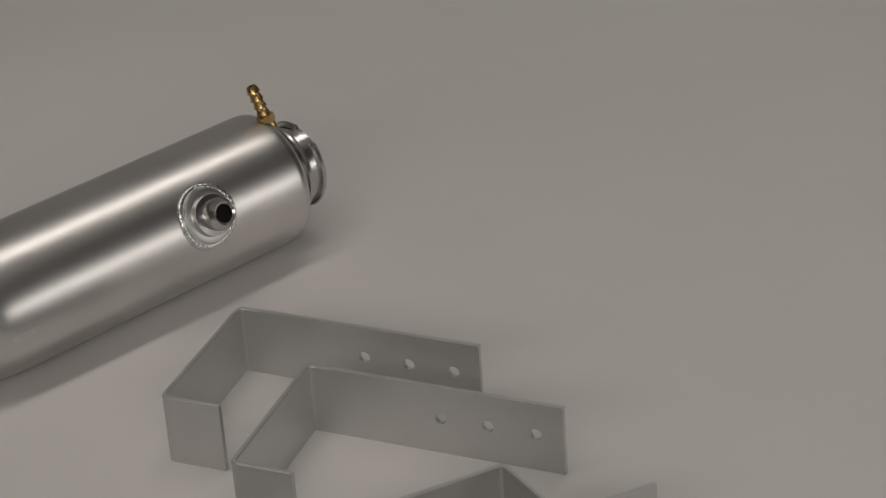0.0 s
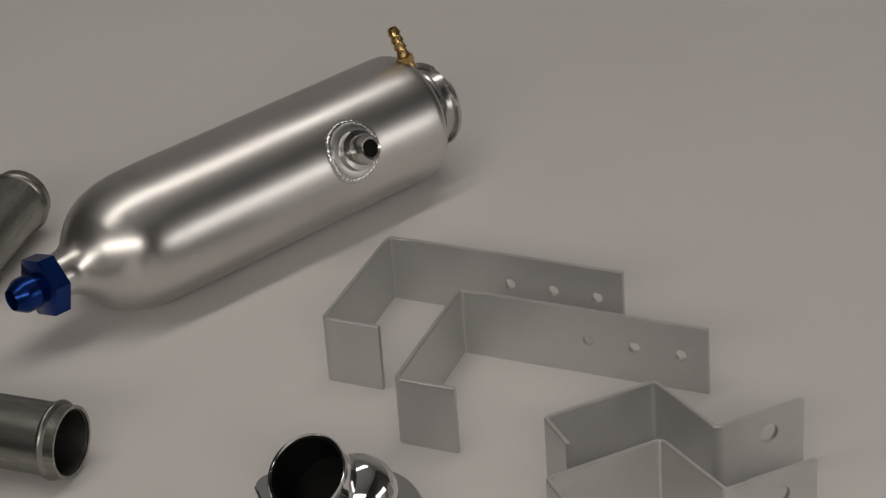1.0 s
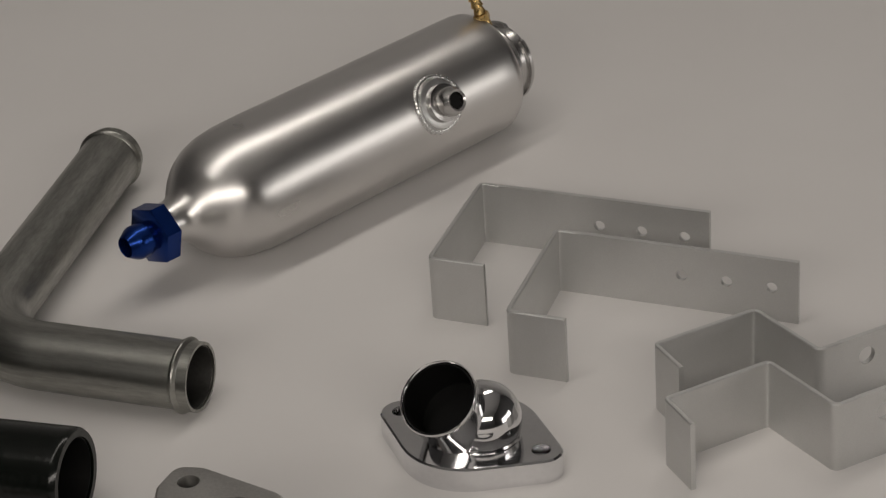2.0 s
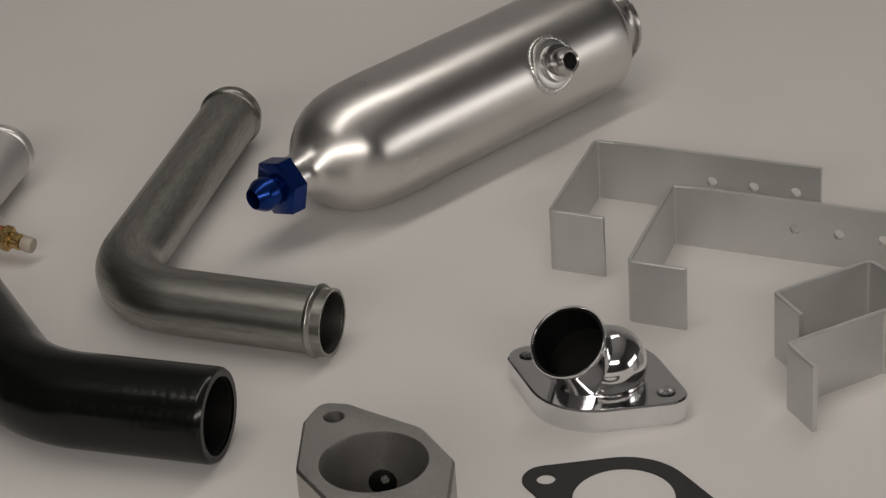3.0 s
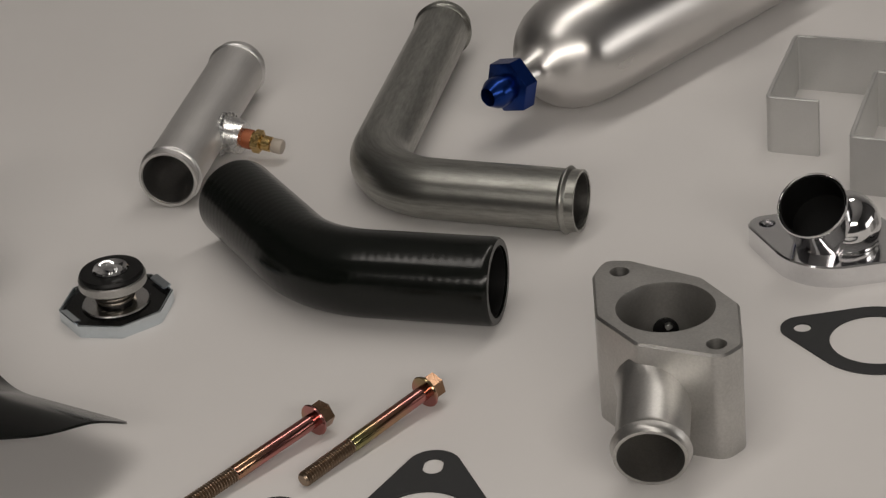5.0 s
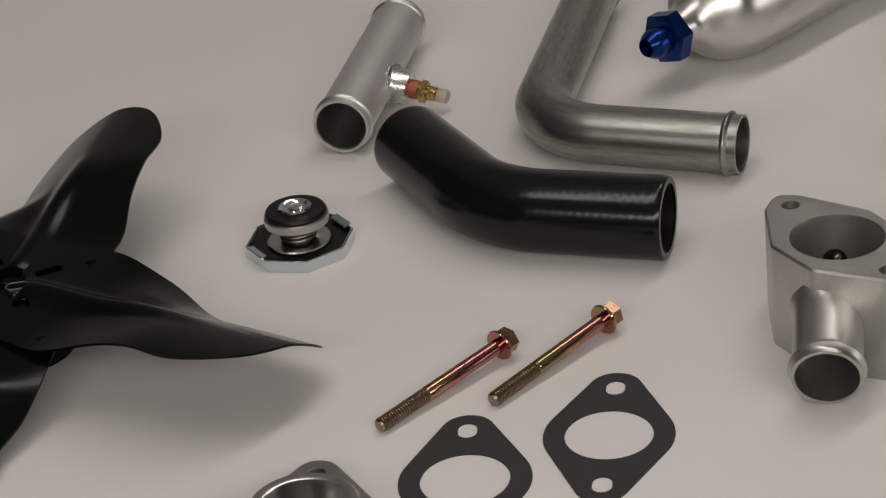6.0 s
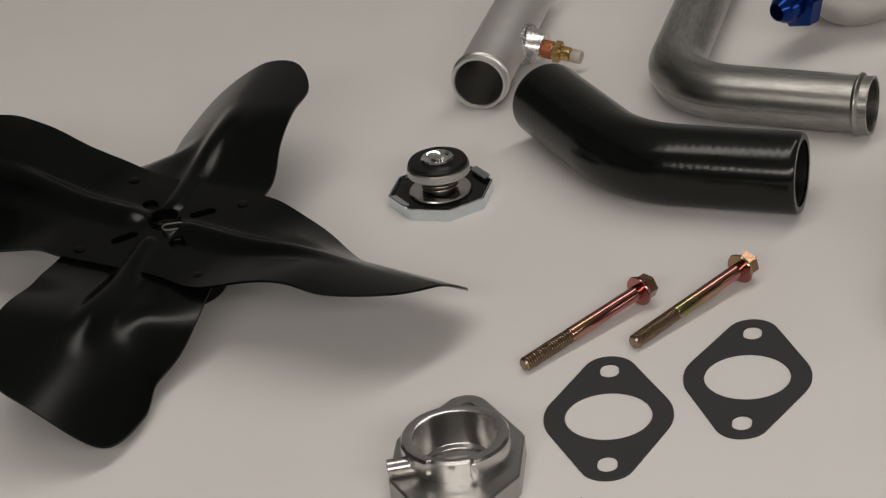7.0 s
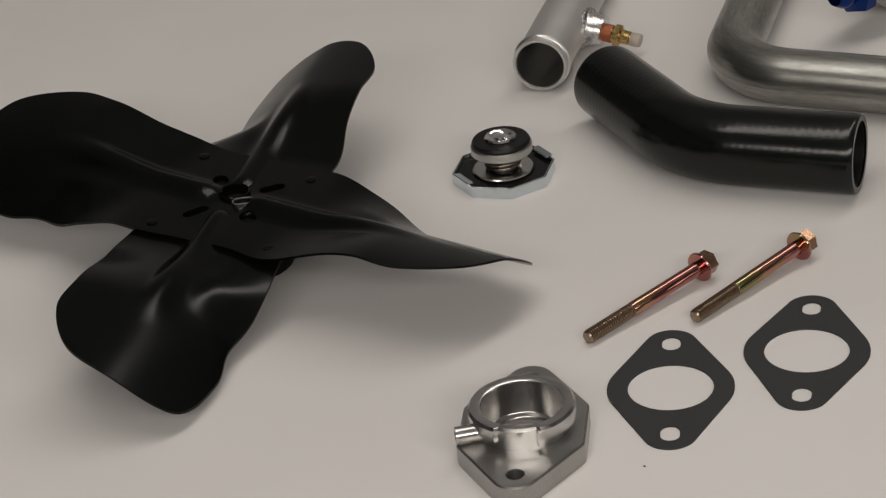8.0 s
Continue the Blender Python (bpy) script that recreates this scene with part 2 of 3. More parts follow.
def plate(outline, holes, z0, z1, bevel=0.0006):
    """An extruded outline with holes through it and softened rims."""
    bm = bmesh.new()
    loops = [even(outline), *holes]

    def ring(z, grow):
        made = []
        for k, loop in enumerate(loops):
            n = len(loop)
            area = sum(loop[i - 1][0] * loop[i][1] - loop[i][0] * loop[i - 1][1] for i in range(n))
            sign = (1 if area > 0 else -1) * (1 if k == 0 else -1)
            vs = []
            grow = grow if k == 0 else min(grow, 0.0003)
            for i in range(n):
                a, p, c = Vector(loop[i - 1]), Vector(loop[i]), Vector(loop[(i + 1) % n])
                t = ((p - a).normalized() + (c - p).normalized()).normalized()
                q = p + Vector((-t.y, t.x)) * grow * sign
                vs.append(bm.verts.new((q.x, q.y, z)))
            made.append(vs)
        return made
    levels = [ring(z0, 0), ring(z1 - bevel, 0), ring(z1, bevel)]
    for a, b in zip(levels, levels[1:]):
        for va, vb in zip(a, b):
            for i in range(len(va)):
                j = (i + 1) % len(va)
                bm.faces.new((va[i], va[j], vb[j], vb[i]))
    for level in (levels[0], levels[-1]):
        edges = []
        for vs in level:
            for i in range(len(vs)):
                e = bm.edges.get((vs[i], vs[(i + 1) % len(vs)]))
                edges.append(e)
        bmesh.ops.triangle_fill(bm, edges=edges, use_beauty=True)
    return bm


def lathe(profile, n=64, bm=None, m=None, closed=False):
    """Turns (r, z) round the z axis; UV runs (round, along) in metres."""
    bm = bm or bmesh.new()
    m = m or Matrix()
    uv = bm.loops.layers.uv.verify()
    along = [0.0]
    for a, b in zip(profile, profile[1:]):
        along.append(along[-1] + math.dist(a, b))
    rows = []
    for r, z in profile:
        if r < 1e-6:
            rows.append([bm.verts.new(m @ Vector((0, 0, z)))] * n)
        else:
            rows.append([bm.verts.new(m @ Vector((r * math.cos(2 * math.pi * i / n), r * math.sin(2 * math.pi * i / n), z))) for i in range(n)])
    pairs = list(zip(range(len(rows) - 1), range(1, len(rows))))
    if closed:
        pairs.append((len(rows) - 1, 0))
    for p, q in pairs:
        for i in range(n):
            j = (i + 1) % n
            quad = [(rows[p][i], i / n, along[p]), (rows[p][j], (i + 1) / n, along[p]), (rows[q][j], (i + 1) / n, along[q]), (rows[q][i], i / n, along[q])]
            seen, keep = set(), []
            for c in quad:
                if c[0] not in seen:
                    seen.add(c[0])
                    keep.append(c)
            if len(keep) < 3:
                continue
            f = bm.faces.new([c[0] for c in keep])
            for loop, c in zip(f.loops, keep):
                loop[uv].uv = (c[1] * 0.25, c[2])
    return bm


def bend_path(a, corner, b, radius, n=18):
    """Straight, bend, straight, through three points."""
    a, c, b = Vector(a), Vector(corner), Vector(b)
    u, v = (a - c).normalized(), (b - c).normalized()
    ang = u.angle(v)
    d = radius / math.tan(ang / 2)
    centre = c + (u + v).normalized() * (radius / math.sin(ang / 2))
    p, q = c + u * d, c + v * d
    pts = [a + (p - a) * i / 12 for i in range(12)]
    s, e = (p - centre), (q - centre)
    total = s.angle(e)
    axis = s.cross(e).normalized()
    for i in range(n + 1):
        pts.append(centre + Matrix.Rotation(total * i / n, 3, axis) @ s)
    pts += [q + (b - q) * i / 12 for i in range(1, 13)]
    return pts


def sweep(path, outer, inner, n=40, squash=None):
    """A tube with a wall along a path; outer and inner are functions of (distance, length) to radius."""
    bm = bmesh.new()
    uv = bm.loops.layers.uv.verify()
    path = [Vector(p) for p in path]
    dist = [0.0]
    for a, b in zip(path, path[1:]):
        dist.append(dist[-1] + (b - a).length)
    total = dist[-1]
    tangents = [(path[min(i + 1, len(path) - 1)] - path[max(i - 1, 0)]).normalized() for i in range(len(path))]
    side = tangents[0].cross(Vector((0, 0, 1)))
    if side.length < 1e-3:
        side = Vector((1, 0, 0))
    side.normalize()
    rings_out, rings_in = [], []
    for p, t, d in zip(path, tangents, dist):
        side = (side - t * side.dot(t)).normalized()
        up = side.cross(t).normalized()
        for rings, radius in ((rings_out, outer), (rings_in, inner)):
            r = radius(d, total)
            rings.append([bm.verts.new(p + side * r * math.cos(2 * math.pi * i / n) + up * r * math.sin(2 * math.pi * i / n)) for i in range(n)])

    def skin(a, b, da, db):
        for i in range(n):
            j = (i + 1) % n
            f = bm.faces.new((a[i], a[j], b[j], b[i]))
            for loop, c in zip(f.loops, ((i, da), (i + 1, da), (i + 1, db), (i, db))):
                loop[uv].uv = (c[1], c[0] / n)
    for k in range(len(path) - 1):
        skin(rings_out[k], rings_out[k + 1], dist[k], dist[k + 1])
        skin(rings_in[k + 1], rings_in[k], dist[k + 1], dist[k])
    skin(rings_in[0], rings_out[0], 0, 0.002)
    skin(rings_out[-1], rings_in[-1], total, total + 0.002)
    return bm


def smoothstep(a, b, x):
    t = max(0.0, min(1.0, (x - a) / (b - a)))
    return t * t * (3 - 2 * t)


def refine(path, step):
    """The same path in even small steps."""
    out = [Vector(path[0])]
    for a, b in zip(path, path[1:]):
        a, b = Vector(a), Vector(b)
        k = max(1, math.ceil((b - a).length / step))
        out += [a + (b - a) * i / k for i in range(1, k + 1)]
    return out


def bead_ring(path, at, r, rise, width=0.0042, n=48):
    """A rolled bead round a tube, at a distance along its path."""
    path = [Vector(p) for p in path]
    run, i = 0.0, 0
    while run + (path[i + 1] - path[i]).length < at:
        run += (path[i + 1] - path[i]).length
        i += 1
    d = (path[i + 1] - path[i]).normalized()
    c = path[i] + d * (at - run)
    prof = [(r - 0.0004, -width / 2)] + [(r + 0.0001 + rise * math.cos(math.pi * k / 12) ** 1.5, width * k / 12) for k in range(-5, 6)] + [(r - 0.0004, width / 2)]
    return lathe(prof, n, m=aim(c, c + d))


def path_length(path):
    return sum((Vector(q) - Vector(p)).length for p, q in zip(path, path[1:]))


def aim(a, b):
    """A pose at a whose z axis points at b."""
    a, b = Vector(a), Vector(b)
    return Matrix.Translation(a) @ (b - a).to_track_quat("Z", "Y").to_matrix().to_4x4()


def hexagon(r, z0, z1, m=None, chamfer=0.0008, sides=6):
    bm = bmesh.new()
    m = m or Matrix()
    rows = []
    for rr, z in ((r - chamfer, z0), (r, z0 + chamfer * 0.6), (r, z1 - chamfer * 0.6), (r - chamfer, z1)):
        rows.append([bm.verts.new(m @ Vector((rr * math.cos(2 * math.pi * i / sides), rr * math.sin(2 * math.pi * i / sides), z))) for i in range(sides)])
    for a, b in zip(rows, rows[1:]):
        for i in range(sides):
            bm.faces.new((a[i], a[(i + 1) % sides], b[(i + 1) % sides], b[i]))
    bm.faces.new(rows[0][::-1])
    bm.faces.new(rows[-1])
    return bm


def block(size, m, bevel=0.0005):
    bm = bmesh.new()
    bmesh.ops.create_cube(bm, size=1, matrix=m @ Matrix.Diagonal((*size, 1)))
    bmesh.ops.bevel(bm, geom=bm.edges[:], offset=bevel, segments=2, affect="EDGES")
    return bm


def weld_ring(place, r, thick, ripples, n=150, k=10):
    """A rippled bead; place(angle, radius) gives its centre line."""
    bm = bmesh.new()
    rows = []
    for i in range(n):
        a = 2 * math.pi * i / n
        c, o = place(a, r), place(a, r * 1.15)
        out = (o - c).normalized()
        nxt = place(a + 0.02, r)
        up = out.cross(nxt - c).normalized()
        t = thick * (1 + 0.06 * math.cos(ripples * a) + 0.06 * math.sin(3 * a + 1))
        rows.append([bm.verts.new(c + out * t * 1.25 * math.cos(2 * math.pi * j / k) + up * t * math.sin(2 * math.pi * j / k)) for j in range(k)])
    for i in range(n):
        p, q = rows[i], rows[(i + 1) % n]
        for j in range(k):
            bm.faces.new((p[j], p[(j + 1) % k], q[(j + 1) % k], q[j]))
    return bm


# ---------------------------------------------------------------- setting


def slab(name, x0, x1, y0, y1, z0, z1, material, label, category):
    bm = bmesh.new()
    bmesh.ops.create_cube(bm, size=1, matrix=Matrix.Translation(((x0 + x1) / 2, (y0 + y1) / 2, (z0 + z1) / 2)) @ Matrix.Diagonal((x1 - x0, y1 - y0, z1 - z0, 1)))
    return tagged(part(name, bm, material), label, category, kind="structure")


slab("ground", -3, 3, -2.5, 3.5, -0.05, 0, PAPER, "pale grey seamless paper sheet under the parts", "backdrop")
slab("wall_north", -3, 3, 3.5, 3.6, 0, 2.7, WALL_PALE, "plain pale studio wall behind the paper", "wall")
slab("wall_south", -3, 3, -2.6, -2.5, 0, 2.7, WALL, "plain grey studio wall behind the camera", "wall")
slab("wall_east", 3, 3.1, -2.5, 3.5, 0, 2.7, WALL, "plain grey studio side wall", "wall")
slab("wall_west", -3.1, -3, -2.5, 3.5, 0, 2.7, WALL, "plain grey studio side wall", "wall")
slab("ceiling", -3.1, 3.1, -2.6, 3.6, 2.7, 2.8, CEILING, "plain grey studio ceiling", "ceiling")

# ---------------------------------------------------------------- surge tank
TANK_R = 0.0403


def build_tank():
    turn, tip = 0.8004, 0.0114
    base = Matrix.Translation((0.1692, 1.4468, 0.0008)) @ Matrix.Rotation(turn, 4, "Z") @ Matrix.Rotation(-tip, 4, "Y")
    tank = thing("coolant_tank", base, "brushed aluminium bottle-shaped coolant tank lying on its side", "tank")
    axis = Matrix.Translation((0, 0, TANK_R)) @ Matrix.Rotation(radians(90), 4, "Y")   # z of the lathe runs along x
    profile = [(0.0105, -0.184), (0.0126, -0.184), (0.0127, -0.1785), (0.0135, -0.1740), (0.0155, -0.1700), (0.0188, -0.1662), (0.0230, -0.1625), (0.0275, -0.1580), (0.0320, -0.1522),
               (0.0357, -0.1450), (0.0383, -0.1360), (0.0398, -0.1240), (TANK_R, -0.1080), (TANK_R, -0.084)]
    profile += [(TANK_R, -0.084 + 0.159 * i / 12) for i in range(1, 13)]
    profile += [(0.0399, 0.0785), (0.0385, 0.0810), (0.0360, 0.0822), (0.0255, 0.0825)]
    part("body", lathe(profile, 96, m=axis), BRUSHED, tank)
    neck = [(0.0235, 0.0790), (0.0245, 0.0795), (0.0245, 0.0880), (0.0290, 0.0885), (0.0296, 0.0900), (0.0290, 0.0915), (0.0262, 0.0925),
            (0.0262, 0.0985), (0.0285, 0.0990), (0.0290, 0.1005), (0.0280, 0.1020), (0.0230, 0.1022), (0.0215, 0.1000), (0.0215, 0.0790)]
    neck = [(r * 0.93, z) for r, z in neck]
    bm = bmesh.new()
    rows = []
    for i in range(96):
        a = 2 * math.pi * i / 96
        cut = abs((math.degrees(a) + 62) % 180 - 90) < 17        # two gaps in the cam flange
        rows.append([bm.verts.new(axis @ Vector((min(r, 0.0245 if cut and z > 0.095 else 1) * math.cos(a), min(r, 0.0245 if cut and z > 0.095 else 1) * math.sin(a), z + 0.003))) for r, z in neck])
    for i in range(96):
        a, b = rows[i], rows[(i + 1) % 96]
        for k in range(len(neck)):
            bm.faces.new((a[k], b[k], b[(k + 1) % len(neck)], a[(k + 1) % len(neck)]))
    part("filler_neck", bm, BRIGHT, tank, "polished aluminium filler neck with cam flange", 35)
    # blue fitting on the spun neck
    part("hex_fitting", hexagon(0.0186, -0.1945, -0.1835, Matrix.Translation((0, 0, -0.002)) @ axis @ Matrix.Rotation(radians(14), 4, "Z")), BLUE, tank, "blue anodised hex fitting")
    nose = [(r, z + 0.0015) for r, z in [(0.0, -0.198), (0.0056, -0.198), (0.0057, -0.2125), (0.0061, -0.2134), (0.0068, -0.2125), (0.0098, -0.2075), (0.0102, -0.206), (0.0102, -0.1995), (0.0088, -0.1985), (0.0088, -0.196),
            (0.0102, -0.1955), (0.0120, -0.1945), (0.0120, -0.190)]]
    part("flare_nose", lathe(nose, 32, m=Matrix.Translation((0, 0, -0.002)) @ axis), BLUE, tank, "blue anodised flared male end")
    # side bung with its fitting
    lift = radians(22.5)
    d = Vector((0, -math.cos(lift), math.sin(lift)))
    centre = Vector((0.0075, 0, TANK_R))
    m = aim(centre + d * (TANK_R - 0.003), centre + d * 0.2)
    bung = part("bung", lathe([(0.0165, -0.006), (0.0163, 0.0022), (0.0155, 0.0042), (0.0135, 0.0050), (0.0085, 0.0052), (0.0, 0.0052)], 48, m=m), CUT, tank, "welded aluminium bung")

    def on_tank(a, r):
        p = m @ Vector((r * math.cos(a), r * math.sin(a), 0))
        foot = Vector((p.x, 0, TANK_R))
        return foot + (p - foot).normalized() * (TANK_R + 0.0002)
    part("weld", weld_ring(on_tank, 0.0172, 0.0015, 34), WELD, bung, "shiny rippled weld bead")
    fit = [(0.0, 0.008), (0.0052, 0.008), (0.0054, 0.0200), (0.0068, 0.0208), (0.0086, 0.0180), (0.0092, 0.0168), (0.0092, 0.0125), (0.0082, 0.0118), (0.0082, 0.0102), (0.0118, 0.0094), (0.0122, 0.0050)]
    part("port_fitting", lathe(fit, 32, m=m), BRIGHT, tank, "bare aluminium flared port fitting")
    # flat black disc near the mouth, in place of the bore's shade
    part("port_bore", lathe([(0.0, 0.0180), (0.0053, 0.0180)], 24, m=m), BLACK, tank, "black disc for the shaded bore of the port fitting")
    # brass hose barb
    foot, top = Vector((0.0810, -0.006, 0.0785)), Vector((0.0765, 0.0, 0.1015))
    m = aim(foot, top)
    barb = [(0.0045, -0.006), (0.0045, 0.0)]
    for i in range(4):
        z = 0.004 + i * 0.0048
        barb += [(0.0030, z), (0.0041, z + 0.0006), (0.0030, z + 0.0044)]
    barb += [(0.0028, 0.0230), (0.0018, 0.0230), (0.0018, 0.018), (0.0, 0.018)]
    ob = part("hose_barb", lathe(barb, 24, m=m), BRASS, tank, "brass ribbed hose barb")
    part("barb_hex", hexagon(0.0055, -0.001, 0.0040, m), BRASS, ob)
    return tank


# ---------------------------------------------------------------- mounting straps
STRAP_H, STRAP_T = 0.0381, 0.0028


def strap_run(points, bend=0.003):
    """Centre line with small bend radii."""
    pts = [Vector(p) for p in points]
    out = [pts[0]]
    for i in range(1, len(pts) - 1):
        p = pts[i]
        u, v = (pts[i - 1] - p).normalized(), (pts[i + 1] - p).normalized()
        a, b = p + u * bend, p + v * bend
        out += [a + u * 0.0020, a + u * 0.0010]
        out += [a * (1 - t) ** 2 + p * 2 * t * (1 - t) + b * t ** 2 for t in (0, 0.25, 0.5, 0.75, 1)]
        out += [b + v * 0.0010, b + v * 0.0020]
    out.append(pts[-1])
    return out


def wall_face(bm, pts, thick, height, bevel=0.0005):
    """A bent strip standing on its edge."""
    n = len(pts)
    rows = []
    for i, p in enumerate(pts):
        a, b = pts[max(i - 1, 0)], pts[min(i + 1, n - 1)]
        t = (b - a).normalized()
        side = Vector((-t.y, t.x))
        h, w = height, thick / 2
        ring = [(-w, 0), (w, 0), (w, h - bevel), (w - bevel, h), (-w + bevel, h), (-w, h - bevel)]
        rows.append([bm.verts.new((p.x + side.x * s, p.y + side.y * s, z)) for s, z in ring])
    for a, b in zip(rows, rows[1:]):
        for i in range(6):
            j = (i + 1) % 6
            bm.faces.new((a[i], a[j], b[j], b[i]))
    bm.faces.new(rows[0])
    bm.faces.new(rows[-1][::-1])


def drilled(a, b, thick, height, holes, r):
    """A straight strip from a to b with round holes (distance, height) through it, in the strip's own upright plane."""
    a, b = Vector(a), Vector(b)
    length = (b - a).length
    bm = plate([(0, 0), (length, 0), (length, height), (0, height)], [circle(r, 20, d, z) for d, z in holes], -thick / 2, thick / 2, 0.00002)
    t = (b - a).normalized()
    m = Matrix(((t.x, 0, t.y, a.x), (t.y, 0, -t.x, a.y), (0, 1, 0, 0), (0, 0, 0, 1)))
    bmesh.ops.transform(bm, matrix=m, verts=bm.verts)
    return bm


def build_strap(name, origin, bent, drilled_end, holes, r, label, group):
    """bent: the points of the folded part; drilled_end: where its last leg ends; holes: distances along that leg."""
    o = Vector(origin)
    ob = thing(name, Matrix.Translation((o.x, o.y, 0)), label, "bracket", group)
    start, end = Vector(bent[-1]), Vector(drilled_end)
    split = start + (end - start).normalized() * 0.012
    bm = bmesh.new()
    wall_face(bm, strap_run([Vector(p) - o for p in bent] + [split - o]), STRAP_T, STRAP_H)
    part("folded_end", bm, SATIN, ob, smooth=30)
    part("drilled_leg", drilled(split - o, end - o, STRAP_T, STRAP_H, holes, r), SATIN, ob)
    return ob


# ---------------------------------------------------------------- tubes


def build_steel_tube():
    r = 0.0188
    a, c, b = (-0.0078, 1.455, 0.0205), (-0.0563, 1.219, 0.0205), (0.0745, 1.1735, 0.0205)
    ob = thing("steel_tube", Matrix.Translation((c[0], c[1], 0)), "raw grey steel radiator tube with one square bend", "pipe")
    path = [Vector(p) - Vector((c[0], c[1], 0)) for p in refine(bend_path(a, c, b, 0.052), 0.0015)]
    part("tube", sweep(path, lambda d, t: r, lambda d, t: r - 0.0016, 48), STEEL, ob)
    # added liner whose dark colour stands in for shade in the tube
    part("bore", sweep(path[1:-1], lambda d, t: r - 0.0015, lambda d, t: r - 0.0021, 40), INSIDE, ob, "inside of the tube, darkened in colour for shade")
    for at in (0.008, path_length(path) - 0.008):
        part("bead", bead_ring(path, at, r, 0.0018, 0.0050), STEEL, ob, "rolled hose bead")
    return ob


def build_aluminium_tube():
    r = 0.0188
    a, b = Vector((-0.1815, 1.245, 0.0202)), Vector((-0.1500, 1.4135, 0.0202))
    o = Vector((a.x, a.y, 0))
    ob = thing("aluminium_tube", Matrix.Translation(o), "straight bare aluminium hose joiner tube with welded side bung", "pipe")
    path = refine([a - o, b - o], 0.0012)
    part("tube", sweep(path, lambda d, t: r, lambda d, t: r - 0.0016, 48), BARE, ob)
    # added liner, its colour darkened for the shade within
    part("bore", sweep(path[1:-1], lambda d, t: r - 0.0015, lambda d, t: r - 0.0021, 40), TUBE_BORE, ob, "inside of the tube, darkened in colour for shade")
    for at in (0.007, path_length(path) - 0.007):
        part("bead", bead_ring(path, at, r, 0.0014, 0.0036), CUT, ob, "rolled hose bead")
    t = (b - a).normalized()
    out = Vector((t.y, -t.x - 0.20, -0.16)).normalized()
    root = a - o + t * 0.075
    m = aim(root + out * (r + 0.003), root + out * 0.2)
    bung = part("bung", lathe([(0.0125, -0.012), (0.0120, 0.0040), (0.0108, 0.0095), (0.0080, 0.0100), (0.0, 0.0100)], 32, m=m), WELD, ob, "welded aluminium bung")
    part("weld", weld_ring(lambda q, rr: m @ Vector((rr * math.cos(q), rr * math.sin(q), -0.0015 - 0.0035 * abs(math.sin(q)) ** 2)), 0.0124, 0.0021, 22), WELD, bung, "shiny rippled weld bead")
    cock = part("drain_cock", lathe([(0.0060, 0.009), (0.0060, 0.0165), (0.0048, 0.0165), (0.0048, 0.0185), (0.0050, 0.019), (0.0050, 0.029), (0.0036, 0.0295), (0.0036, 0.033), (0.0, 0.033)], 24, m=m), BRASS, ob, "small brass drain fitting")
    part("sealant", lathe([(0.0064, 0.0098), (0.0066, 0.0150), (0.0061, 0.0162)], 24, m=m), COPPER, cock, "red thread sealant")
    part("hex", hexagon(0.0078, 0.0170, 0.0225, m), BRASS, cock)
    part("knob", lathe([(0.0, 0.0300), (0.0044, 0.0300), (0.0049, 0.0310), (0.0049, 0.0362), (0.0044, 0.0372), (0.0, 0.0375)], 20, m=m), NYLON, cock, "pale thumb knob")
    return ob


def build_hose():
    r = 0.0252
    a, c, b = (-0.1345, 1.2040, r), (-0.0802, 1.1040, r), (0.0235, 1.0750, r)
    o = Vector((c[0], c[1], 0))
    ob = thing("rubber_hose", Matrix.Translation(o), "black rubber radiator hose with a gentle bend", "hose")
    path = [Vector(p) - o for p in refine(bend_path(a, c, b, 0.075), 0.002)]
    part("hose", sweep(path, lambda d, t: r - 0.0012 * (math.exp(-(d / 0.0012) ** 2) + math.exp(-((t - d) / 0.0012) ** 2)), lambda d, t: r - 0.0047, 56), RUBBER, ob)
    part("liner", sweep(path[1:-1], lambda d, t: r - 0.0046, lambda d, t: r - 0.0052, 48), SEAL, ob, "smooth black inner liner")
    return ob


# ---------------------------------------------------------------- housing, outlet, filler, gaskets


